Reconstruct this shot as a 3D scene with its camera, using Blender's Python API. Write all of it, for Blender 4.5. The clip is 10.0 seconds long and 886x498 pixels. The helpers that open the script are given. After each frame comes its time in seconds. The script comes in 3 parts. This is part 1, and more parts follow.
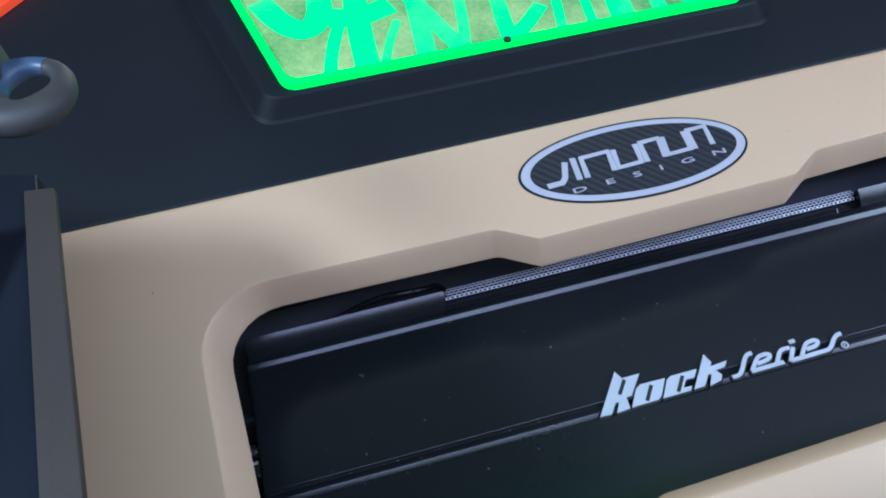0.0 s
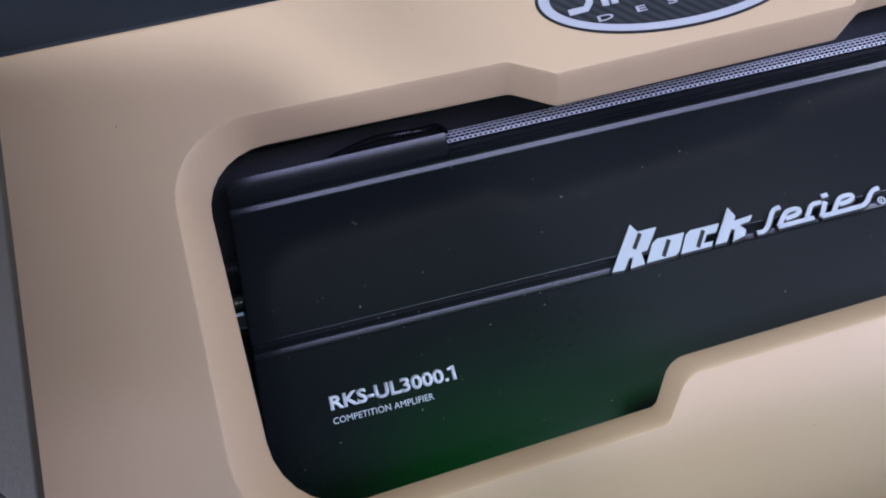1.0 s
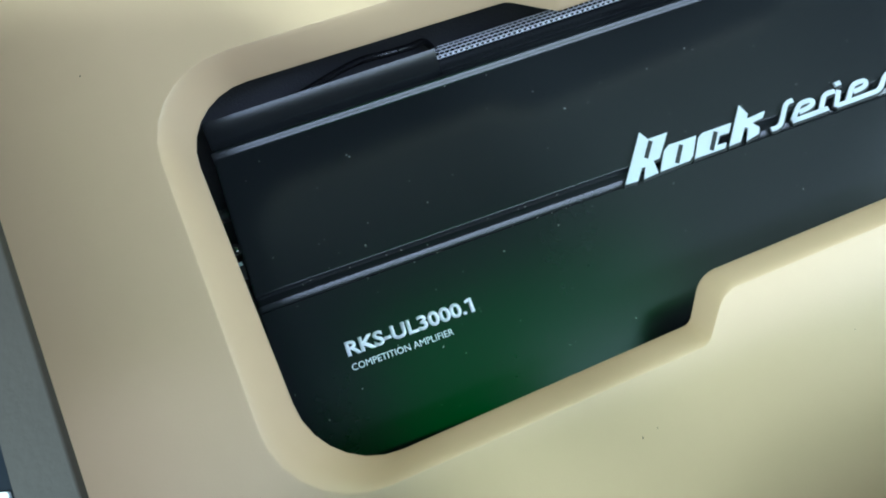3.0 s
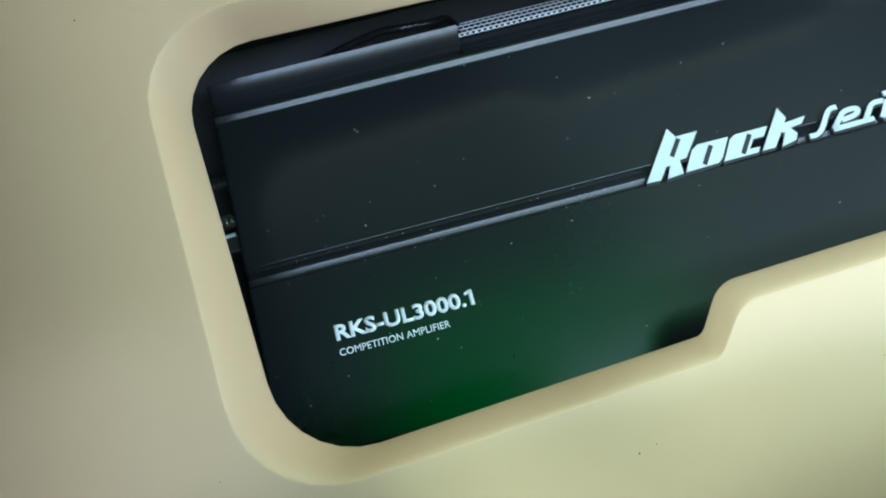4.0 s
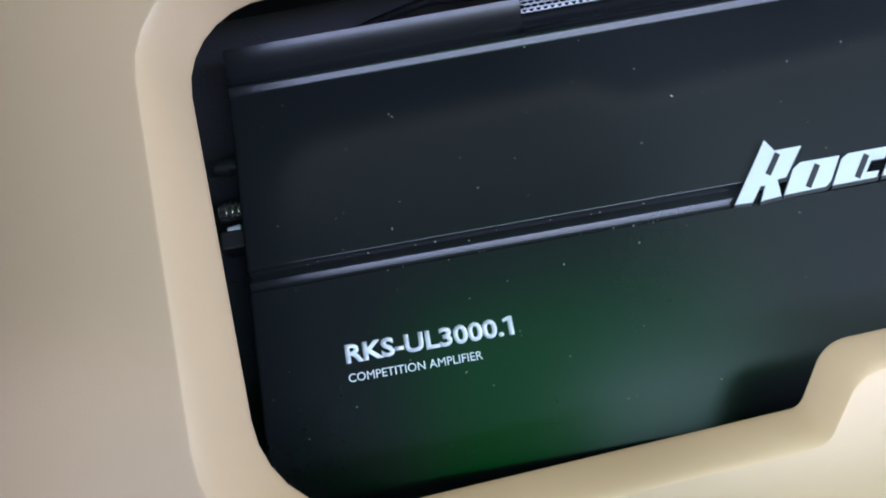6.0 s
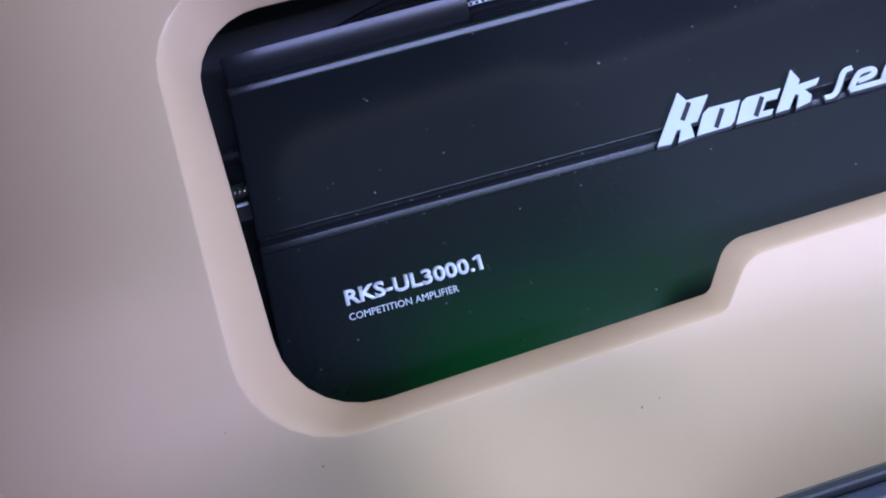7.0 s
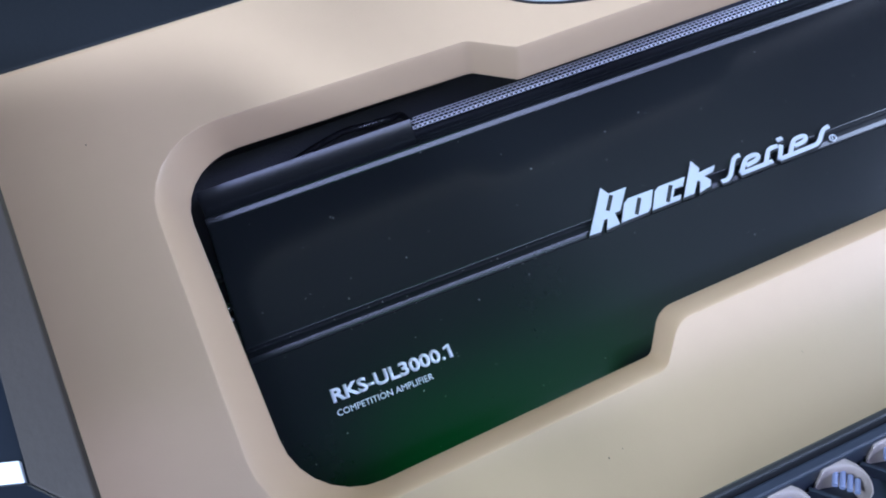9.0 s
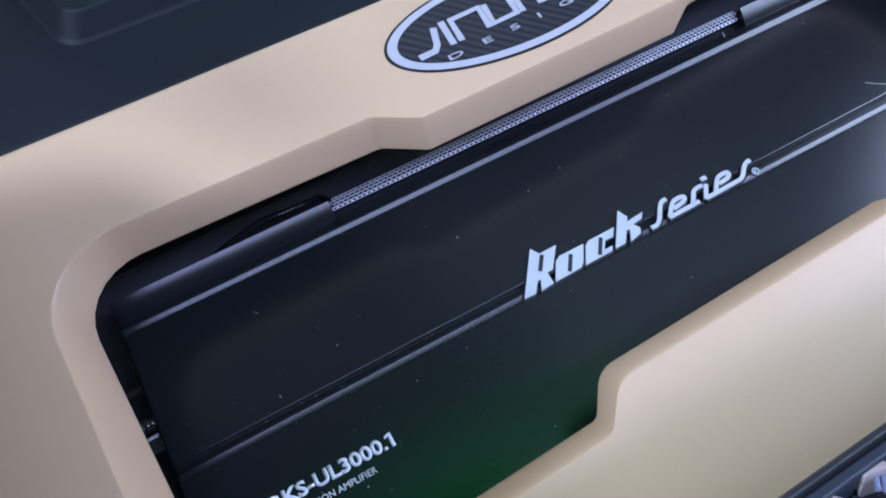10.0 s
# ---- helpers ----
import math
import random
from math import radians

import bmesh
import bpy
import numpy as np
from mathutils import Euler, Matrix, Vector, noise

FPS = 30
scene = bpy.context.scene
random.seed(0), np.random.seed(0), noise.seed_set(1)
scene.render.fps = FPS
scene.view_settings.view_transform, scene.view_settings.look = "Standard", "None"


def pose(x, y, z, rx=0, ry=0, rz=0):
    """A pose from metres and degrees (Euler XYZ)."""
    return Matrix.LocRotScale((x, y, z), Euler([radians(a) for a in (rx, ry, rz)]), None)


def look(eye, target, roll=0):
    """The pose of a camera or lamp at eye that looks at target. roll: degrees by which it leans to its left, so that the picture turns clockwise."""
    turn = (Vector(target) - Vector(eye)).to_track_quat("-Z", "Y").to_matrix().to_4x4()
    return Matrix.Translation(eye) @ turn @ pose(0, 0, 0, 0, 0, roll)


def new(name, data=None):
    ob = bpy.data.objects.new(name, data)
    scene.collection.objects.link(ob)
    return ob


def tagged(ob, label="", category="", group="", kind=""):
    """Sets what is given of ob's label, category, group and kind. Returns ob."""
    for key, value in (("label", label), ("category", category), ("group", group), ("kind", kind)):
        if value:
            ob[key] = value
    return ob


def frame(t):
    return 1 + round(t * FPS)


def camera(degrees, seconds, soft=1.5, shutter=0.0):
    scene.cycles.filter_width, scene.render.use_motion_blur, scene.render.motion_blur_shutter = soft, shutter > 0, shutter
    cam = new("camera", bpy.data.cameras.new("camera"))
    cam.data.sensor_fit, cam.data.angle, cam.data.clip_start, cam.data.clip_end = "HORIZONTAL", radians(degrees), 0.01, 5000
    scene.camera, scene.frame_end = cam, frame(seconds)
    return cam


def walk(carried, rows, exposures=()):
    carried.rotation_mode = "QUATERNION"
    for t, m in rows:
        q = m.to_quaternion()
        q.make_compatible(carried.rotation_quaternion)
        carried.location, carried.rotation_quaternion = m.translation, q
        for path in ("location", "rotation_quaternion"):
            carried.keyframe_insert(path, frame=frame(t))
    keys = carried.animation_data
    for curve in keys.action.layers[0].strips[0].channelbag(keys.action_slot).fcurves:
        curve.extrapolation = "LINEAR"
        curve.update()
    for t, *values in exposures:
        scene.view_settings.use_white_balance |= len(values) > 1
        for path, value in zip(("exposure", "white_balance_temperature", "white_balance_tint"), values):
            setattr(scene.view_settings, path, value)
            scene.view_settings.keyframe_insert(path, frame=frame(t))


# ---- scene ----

# The slanted installation: everything on it is laid out on an upright plane
# (x along, y into the board, z up the slope) and leaned back by LEAN.
LEAN = pose(0, 0, 0.30, -65, 0, 0)
BOARD = LEAN @ pose(0.05, -0.0879, 0, 1.95, -2.47, 2.83)

cam = camera(59.9, 10.0, soft=1.9, shutter=0.0)
ROWS = [
    (0.0, (0.0498, -0.4970, -0.1308), (0.2851, 1.1496, 0.9798), -17.98),
    (0.5, (0.0470, -0.4695, -0.1029), (0.2810, 1.2417, 0.9056), -16.29),
    (1.0, (0.0486, -0.4522, -0.1053), (0.2119, 1.3874, 0.6622), -15.39),
    (1.5, (0.0475, -0.4352, -0.1046), (0.1781, 1.4484, 0.5549), -14.31),
    (2.0, (0.0343, -0.4308, -0.0952), (0.1929, 1.4858, 0.4539), -17.97),
    (2.5, (0.0250, -0.4346, -0.0778), (0.2182, 1.4801, 0.4671), -20.98),
    (2.7, (0.0253, -0.4336, -0.0746), (0.2173, 1.4915, 0.4325), -20.86),
    (3.8, (0.0443, -0.4186, -0.0830), (0.1729, 1.4985, 0.4722), -17.47),
    (4.0, (0.0427, -0.4063, -0.0798), (0.1597, 1.5162, 0.4590), -15.61),
    (4.5, (0.0518, -0.3823, -0.0633), (0.1095, 1.5544, 0.4323), -13.02),
    (5.0, (0.0473, -0.3584, -0.0482), (0.1248, 1.5861, 0.4134), -10.51),
    (5.5, (0.0435, -0.3393, -0.0416), (0.0951, 1.6093, 0.4059), -9.39),
    (5.7, (0.0478, -0.3342, -0.0429), (0.0620, 1.6105, 0.4240), -9.15),
    (6.8, (0.0519, -0.3981, -0.0944), (0.1108, 1.4844, 0.5783), -15.18),
    (7.0, (0.0509, -0.4027, -0.1001), (0.0839, 1.5182, 0.4558), -15.34),
    (7.5, (0.0474, -0.4189, -0.1069), (0.0707, 1.5026, 0.4476), -15.30),
    (8.0, (0.0437, -0.4334, -0.1126), (0.1102, 1.4820, 0.4589), -16.74),
    (8.5, (0.0343, -0.4441, -0.1122), (0.1960, 1.4498, 0.5101), -19.91),
    (9.0, (0.0282, -0.4546, -0.1126), (0.3048, 1.3866, 0.6178), -23.47),
    (9.5, (0.0416, -0.4380, -0.1155), (0.4038, 1.3396, 0.7264), -29.26),
    (10.0, (0.0568, -0.4399, -0.1101), (0.4743, 1.3295, 0.7235), -32.16),
]
walk(cam, [(t, LEAN @ look(eye, target, roll)) for t, eye, target, roll in ROWS],
     [(0.0, -0.05, 5400, -8), (0.5, -0.08, 5800, -14), (1.0, -0.02, 6000, 3), (1.5, 0.03, 6200, -20), (2.0, 0.03, 5950, 5), (2.5, 0.38, 5950, -15),
      (4.0, 0.6, 6100, -36), (4.5, 0.2, 6100, 11), (5.0, 0.45, 6100, -18), (5.5, 0.62, 6200, -20), (7.0, 0.46, 5150, 11), (7.5, 0.52, 4950, -21),
      (8.0, 0.5, 5150, -7), (8.5, 0.24, 5450, 21), (9.0, 0.3, 5400, -3), (9.5, 0.03, 5400, 18), (10.0, 0.1, 5400, 0)])


# ---- light ----
world = bpy.data.worlds.new("sky")
scene.world = world
world.use_nodes = True
nt = world.node_tree
sky = nt.nodes.new("ShaderNodeTexSky")
sky.sky_type, sky.sun_disc = "NISHITA", False
sky.sun_elevation, sky.sun_rotation = radians(38), radians(165)
nt.nodes["Background"].inputs["Strength"].default_value = 0.105
pale = nt.nodes.new("ShaderNodeHueSaturation")       # thin overcast
pale.inputs["Saturation"].default_value = 0.25
nt.links.new(sky.outputs["Color"], pale.inputs["Color"])
nt.links.new(pale.outputs["Color"], nt.nodes["Background"].inputs["Color"])

sun_data = bpy.data.lights.new("sun", "SUN")
sun_data.energy, sun_data.angle, sun_data.color = 0.15, radians(25), (1.0, 0.96, 0.92)
sun = new("sun", sun_data)
sun.matrix_world = look((0.6, -1.4, 0.9), (0.1, 0, 0.35))

# unseen green light, placed so that its glow mirrors in the amplifier
green_data = bpy.data.lights.new("green_light", "AREA")
green_data.shape, green_data.size, green_data.size_y = "RECTANGLE", 0.46, 0.24
green_data.energy, green_data.color = 0.036, (0.0, 1.0, 0.05)
green_data.spread = radians(70)
green_light = new("green_light", green_data)
green_light.matrix_world = LEAN @ look((0.22, -0.72, 0.03), (0.15, 0.0, 0.0))

# unseen pale violet LED panel, placed for its streak on the amplifier face
led_data = bpy.data.lights.new("led_panel", "AREA")
led_data.shape, led_data.size, led_data.size_y = "RECTANGLE", 0.20, 0.05
led_data.energy, led_data.color = 0.09, (0.85, 0.84, 1.35)
led_panel = new("led_panel", led_data)
led_panel.matrix_world = LEAN @ look((0.30, -0.60, -0.025), (0.22, 0.0, -0.02))

# added unseen area lamps standing in for daylight; no real openings are built
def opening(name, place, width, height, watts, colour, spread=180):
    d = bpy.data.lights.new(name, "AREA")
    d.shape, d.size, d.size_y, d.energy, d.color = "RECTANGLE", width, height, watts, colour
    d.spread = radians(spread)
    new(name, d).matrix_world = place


# main light from the left; its lamp is added just inside the wall
opening("key_left", look((-0.88, -0.46, 1.28), (0.32, -0.02, 0.40)), 0.52, 0.24, 19.0, (0.94, 0.98, 1.22))
# lamp added to brighten the board's right; the wall there is closed
opening("fill_right", look((1.08, -0.30, 0.76), (0.50, 0.0, 0.36)), 0.50, 0.42, 1.6, (0.93, 0.95, 1.24), 85)
# warm lamp added to lift the lower bevel, before the closed back wall
opening("fill_ahead", look((0.42, 0.85, 1.00), (0.44, 0.0, 0.42)), 0.80, 0.42, 5.0, (1.08, 0.98, 0.90))
# violet strip lamp added for the highlight along the amplifier's ridge
opening("ridge_fill", look((0.54, -0.80, 1.10), (0.50, 0.0, 0.42)), 1.60, 0.14, 5.8, (0.86, 0.82, 1.50))


# ---- materials ----
def material(name, colour, rough=0.5, metal=0.0, second=None, scale=30.0, mix=0.5, bump=0.0, bump_scale=300.0,
             spec=0.5, emit=None, power=0.0, rough_var=0.0, coat=0.0, lit=0.0):
    """Principled material with two scales of mottling and a fine relief."""
    m = bpy.data.materials.new(name)
    m.use_nodes = True
    n, l = m.node_tree.nodes, m.node_tree.links
    b = n["Principled BSDF"]
    b.inputs["Base Color"].default_value = (*colour, 1)
    b.inputs["Roughness"].default_value = rough
    b.inputs["Metallic"].default_value = metal
    b.inputs["Specular IOR Level"].default_value = spec
    b.inputs["Coat Weight"].default_value = coat
    co = n.new("ShaderNodeTexCoord")
    if second:
        big = n.new("ShaderNodeTexNoise")
        big.inputs["Scale"].default_value, big.inputs["Detail"].default_value = scale, 6
        fine = n.new("ShaderNodeTexNoise")
        fine.inputs["Scale"].default_value, fine.inputs["Detail"].default_value = scale * 14, 3
        add = n.new("ShaderNodeMath")
        add.operation = "MULTIPLY_ADD"
        add.inputs[1].default_value = 0.35
        ramp = n.new("ShaderNodeMapRange")
        ramp.inputs["From Min"].default_value, ramp.inputs["From Max"].default_value = 0.45, 0.95
        ramp.inputs["To Max"].default_value = mix
        blend = n.new("ShaderNodeMix")
        blend.data_type = "RGBA"
        blend.inputs["A"].default_value, blend.inputs["B"].default_value = (*colour, 1), (*second, 1)
        l.new(co.outputs["Object"], big.inputs["Vector"])
        l.new(co.outputs["Object"], fine.inputs["Vector"])
        l.new(fine.outputs["Fac"], add.inputs[0])
        l.new(big.outputs["Fac"], add.inputs[2])
        l.new(add.outputs[0], ramp.inputs["Value"])
        l.new(ramp.outputs[0], blend.inputs["Factor"])
        l.new(blend.outputs["Result"], b.inputs["Base Color"])
        if lit:
            l.new(blend.outputs["Result"], b.inputs["Emission Color"])
            b.inputs["Emission Strength"].default_value = lit
        if rough_var:
            rr = n.new("ShaderNodeMapRange")
            rr.inputs["To Min"].default_value, rr.inputs["To Max"].default_value = rough - rough_var, rough + rough_var
            l.new(big.outputs["Fac"], rr.inputs["Value"])
            l.new(rr.outputs[0], b.inputs["Roughness"])
    if bump:
        tex = n.new("ShaderNodeTexNoise")
        tex.inputs["Scale"].default_value, tex.inputs["Detail"].default_value = bump_scale, 2
        bm_node = n.new("ShaderNodeBump")
        bm_node.inputs["Strength"].default_value, bm_node.inputs["Distance"].default_value = bump, 0.001
        l.new(co.outputs["Object"], tex.inputs["Vector"])
        l.new(tex.outputs["Fac"], bm_node.inputs["Height"])
        l.new(bm_node.outputs["Normal"], b.inputs["Normal"])
    if emit:
        b.inputs["Emission Color"].default_value = (*emit, 1)
        b.inputs["Emission Strength"].default_value = power
    return m


def leather(name, colour):
    """Dark grained leatherette: Voronoi pebbles."""
    m = material(name, colour, 0.55, second=tuple(c * 1.3 for c in colour), scale=9, mix=0.6, spec=0.20)
    n, l = m.node_tree.nodes, m.node_tree.links
    co = n.new("ShaderNodeTexCoord")
    vor = n.new("ShaderNodeTexVoronoi")
    vor.inputs["Scale"].default_value = 380
    bump = n.new("ShaderNodeBump")
    bump.inputs["Strength"].default_value, bump.inputs["Distance"].default_value = 0.13, 0.0006
    l.new(co.outputs["Object"], vor.inputs["Vector"])
    l.new(vor.outputs["Distance"], bump.inputs["Height"])
    l.new(bump.outputs["Normal"], n["Principled BSDF"].inputs["Normal"])
    return m


def carbon_weave(name):
    """Printed carbon cloth: diagonal twill of two dark greys."""
    m = material(name, (0.02, 0.02, 0.024), 0.35)
    n, l = m.node_tree.nodes, m.node_tree.links
    co = n.new("ShaderNodeTexCoord")
    wave = n.new("ShaderNodeTexWave")
    wave.bands_direction = "DIAGONAL"
    wave.inputs["Scale"].default_value, wave.inputs["Distortion"].default_value = 84, 0.6
    ramp = n.new("ShaderNodeValToRGB")
    ramp.color_ramp.elements[0].color = (0.016, 0.017, 0.021, 1)
    ramp.color_ramp.elements[1].color = (0.045, 0.047, 0.055, 1)
    l.new(co.outputs["Object"], wave.inputs["Vector"])
    l.new(wave.outputs["Fac"], ramp.inputs["Fac"])
    l.new(ramp.outputs["Color"], n["Principled BSDF"].inputs["Base Color"])
    return m


BEIGE = material("beige_vinyl", (0.63, 0.447, 0.284), 0.42, second=(0.57, 0.398, 0.250), scale=7, mix=0.5,
                 bump=0.05, bump_scale=900, rough_var=0.05)
AMP_BLACK = material("satin_black_aluminium", (0.0115, 0.0126, 0.0145), 0.23, second=(0.0150, 0.0165, 0.0190), scale=11, mix=0.35, bump=0.03, bump_scale=1600,
                     spec=0.50, rough_var=0.03)
BLACK = material("black_plastic", (0.018, 0.018, 0.019), 0.45, second=(0.03, 0.03, 0.03), scale=40, mix=0.4)
GLOSS_BLACK = material("gloss_black_plastic", (0.012, 0.012, 0.014), 0.22, second=(0.02, 0.02, 0.022), scale=40, mix=0.4)
CARPET = material("black_carpet", (0.018, 0.018, 0.02), 0.95, second=(0.035, 0.035, 0.04), scale=60, mix=0.8, bump=0.8, bump_scale=700)
DARK_CLOTH = material("navy_cloth", (0.05, 0.052, 0.062), 0.9, second=(0.06, 0.062, 0.07), scale=50, mix=0.6, bump=0.6, bump_scale=900)
LEATHER = leather("dark_leatherette", (0.011, 0.0130, 0.0165))
SILVER = material("silver_badge", (0.76, 0.79, 0.86), 0.30, 0.45, second=(0.70, 0.73, 0.80), scale=50, mix=0.5)
WHITE_PRINT = material("white_print", (0.90, 0.92, 0.94), 0.5)
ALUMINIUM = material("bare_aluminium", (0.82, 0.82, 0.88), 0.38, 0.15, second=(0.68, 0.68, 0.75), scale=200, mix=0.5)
ALUMINIUM_SHADED = material("aluminium_shaded", (0.66, 0.66, 0.75), 0.4, 0.2, second=(0.52, 0.52, 0.60), scale=200, mix=0.5)
DUST = material("dust", (0.34, 0.33, 0.31), 0.9)
DARK_SPECK = material("dark_speck", (0.13, 0.095, 0.07), 0.8)
CARBON = carbon_weave("carbon_print")
DECAL_SILVER = material("silver_decal", (0.54, 0.53, 0.59), 0.35, 0.1, second=(0.46, 0.46, 0.51), scale=60, mix=0.4)
DECAL_BLACK = material("black_decal", (0.015, 0.015, 0.018), 0.4)
NICKEL = material("nickel", (0.50, 0.47, 0.43), 0.15, 0.9)
GREY_FRAME = material("grey_trim", (0.044, 0.034, 0.028), 0.65, second=(0.030, 0.023, 0.019), scale=25, mix=0.7, bump=0.12, bump_scale=500)
BLUE_CLIP = material("blue_clip", (0.075, 0.12, 0.19), 0.4, second=(0.05, 0.08, 0.13), scale=60, mix=0.6)
BLUE_DARK = material("dark_blue_panel", (0.012, 0.015, 0.022), 0.3, second=(0.018, 0.022, 0.031), scale=20, mix=0.6)
TUBE = material("grey_rubber_ring", (0.056, 0.049, 0.043), 0.6, second=(0.045, 0.047, 0.05), scale=35, mix=0.8)
TRAY = material("tray_plastic", (0.026, 0.031, 0.044), 0.45, second=(0.038, 0.044, 0.060), scale=25, mix=0.6)
CREAM = material("cream_plastic", (0.36, 0.30, 0.27), 0.5, second=(0.27, 0.22, 0.20), scale=40, mix=0.5)
LAVENDER = material("lavender_core", (0.22, 0.24, 0.37), 0.40, second=(0.14, 0.16, 0.25), scale=60, mix=0.6)
TEAL = material("teal_glow", (0.06, 0.20, 0.17), 0.35, emit=(0.05, 0.75, 0.48), power=0.10)
GREEN_SIGN = material("green_lit_acrylic", (0.02, 0.4, 0.06), 0.25, second=(0.02, 0.5, 0.16), scale=60, emit=(0.0, 1.0, 0.09), power=1.0)
GREEN_PALE = material("green_lit_engraving", (0.04, 0.62, 0.15), 0.3, second=(0.09, 0.55, 0.17), scale=20, mix=1.0, lit=1.15)
SIGN_TAN = material("sign_backing", (0.30, 0.42, 0.16), 0.5, second=(0.02, 0.19, 0.045), scale=24, mix=1.0, lit=0.75)
RED_LAMP = material("red_lamp", (0.5, 0.05, 0.02), 0.3, emit=(1.0, 0.075, 0.03), power=0.65)
SHELL = material("grey_headliner", (0.10, 0.10, 0.105), 0.9, second=(0.07, 0.07, 0.075), scale=12, mix=0.6, bump=0.4, bump_scale=400)
ASPHALT = material("asphalt", (0.05, 0.05, 0.052), 0.9, second=(0.09, 0.09, 0.09), scale=18, mix=0.7, bump=0.6, bump_scale=120)


# ---- building helpers ----
def thing(name, m, label, category, group="", kind=""):
    ob = new(name)
    ob.empty_display_size = 0.05
    ob.matrix_world = m
    return tagged(ob, label, category, group, kind)


def part(name, bm, mat, parent=None, label="", smooth=None, kind=""):
    """One mesh object from a bmesh, under a thing or a part."""
    bmesh.ops.recalc_face_normals(bm, faces=bm.faces)
    me = bpy.data.meshes.new(name)
    bm.to_mesh(me)
    bm.free()
    me.materials.append(mat)
    if smooth is not None:
        for p in me.polygons:
            p.use_smooth = True
        me.set_sharp_from_angle(angle=radians(smooth))
    ob = new(name, me)
    if parent:
        ob.parent = parent
    return tagged(ob, label, kind=kind)


def box(bm, x0, x1, y0, y1, z0, z1, bevel=0.0, seg=2):
    """A bevelled box into bm."""
    r = bmesh.ops.create_cube(bm, size=1)
    for v in r["verts"]:
        v.co = Vector(((x0 + x1) / 2 + v.co.x * (x1 - x0), (y0 + y1) / 2 + v.co.y * (y1 - y0), (z0 + z1) / 2 + v.co.z * (z1 - z0)))
    if bevel:
        es = list({e for v in r["verts"] for e in v.link_edges})
        bmesh.ops.bevel(bm, geom=es, offset=bevel, segments=seg, affect="EDGES", profile=0.5)
    return bm


def tube(bm, a, b, r0, r1=None, n=20, caps=True):
    """A cylinder or cone from a to b into bm."""
    a, b = Vector(a), Vector(b)
    q = (b - a).to_track_quat("Z", "Y").to_matrix().to_4x4()
    bmesh.ops.create_cone(bm, cap_ends=caps, segments=n, radius1=r0, radius2=r0 if r1 is None else r1, depth=(b - a).length,
                          matrix=Matrix.Translation((a + b) / 2) @ q)
    return bm


def extrude(bm, outline, y0, y1):
    """A flat shape in x, z between the depths y0 (front) and y1."""
    f = [bm.verts.new((x, y0, z)) for x, z in outline]
    k = [bm.verts.new((x, y1, z)) for x, z in outline]
    bm.faces.new(f)
    bm.faces.new(k[::-1])
    for i in range(len(f)):
        j = (i + 1) % len(f)
        bm.faces.new((f[i], k[i], k[j], f[j]))
    return bm


def rounded(corners, seg=7):
    """A closed outline from corners (x, z, radius)."""
    out, n = [], len(corners)
    for i, (x, z, r) in enumerate(corners):
        p, a, b = Vector((x, z)), Vector(corners[i - 1][:2]), Vector(corners[(i + 1) % n][:2])
        da, db = (a - p).normalized(), (b - p).normalized()
        half = da.angle(db) / 2
        t = r / math.tan(half)
        c = p + (da + db).normalized() * (r / math.sin(half))
        s, e = p + da * t - c, p + db * t - c
        turn = math.atan2(s.x * e.y - s.y * e.x, s.dot(e))
        for k in range(seg + 1):
            w = turn * k / seg
            out.append((c.x + s.x * math.cos(w) - s.y * math.sin(w), c.y + s.x * math.sin(w) + s.y * math.cos(w)))
    return out


def loft(bm, rings):
    """Quads between successive closed rings of points; returns the rings of vertices."""
    vs = [[bm.verts.new(p) for p in ring] for ring in rings]
    for a, b in zip(vs, vs[1:]):
        for i in range(len(a)):
            j = (i + 1) % len(a)
            bm.faces.new((a[i], a[j], b[j], b[i]))
    return vs


def lettering(text, x0, x1, z0, height, depth, weight=0.0):
    """Mesh of a printed word from the built-in font, fitted between x0 and x1 on the base line z0."""
    cu = bpy.data.curves.new("lettering", "FONT")
    cu.body, cu.offset, cu.resolution_u = text, weight, 3
    tmp = bpy.data.objects.new("lettering", cu)
    scene.collection.objects.link(tmp)
    bpy.context.view_layer.update()
    me = bpy.data.meshes.new_from_object(tmp.evaluated_get(bpy.context.evaluated_depsgraph_get()))
    bpy.data.objects.remove(tmp)
    xs, ys = [v.co.x for v in me.vertices], [v.co.y for v in me.vertices]
    sx, sy = (x1 - x0) / (max(xs) - min(xs)), height / (max(ys) - min(ys))
    bm = bmesh.new()
    bm.from_mesh(me)
    bpy.data.meshes.remove(me)
    for v in bm.verts:
        v.co = Vector((x0 + (v.co.x - min(xs)) * sx, 0, z0 + (v.co.y - min(ys)) * sy))
    r = bmesh.ops.extrude_face_region(bm, geom=list(bm.faces))
    for g in r["geom"]:
        if isinstance(g, bmesh.types.BMVert):
            g.co.y = -depth
    return bm


# ---- the beige board with its opening ----
def mirrored(left, top, low):
    """Corners of the opening from those of one half, which run from the top middle to the bottom middle."""
    return left + [(2 * (top if z > 0 else low) - x, z, r) for x, z, r in reversed(left)]


REAR = rounded(mirrored([(0.1285, 0.1245, 0.006), (0.1035, 0.1400, 0.014), (-0.0815, 0.1450, 0.036), (-0.0757, -0.0606, 0.040),
                         (0.1170, -0.0582, 0.008), (0.1335, -0.0378, 0.018)], 0.2225, 0.2380))
FRONT = rounded(mirrored([(0.1265, 0.1315, 0.005), (0.1010, 0.1466, 0.015), (-0.0945, 0.1512, 0.045), (-0.0915, -0.0728, 0.044),
                          (0.1110, -0.0706, 0.012), (0.1290, -0.0510, 0.019)], 0.2225, 0.2380))
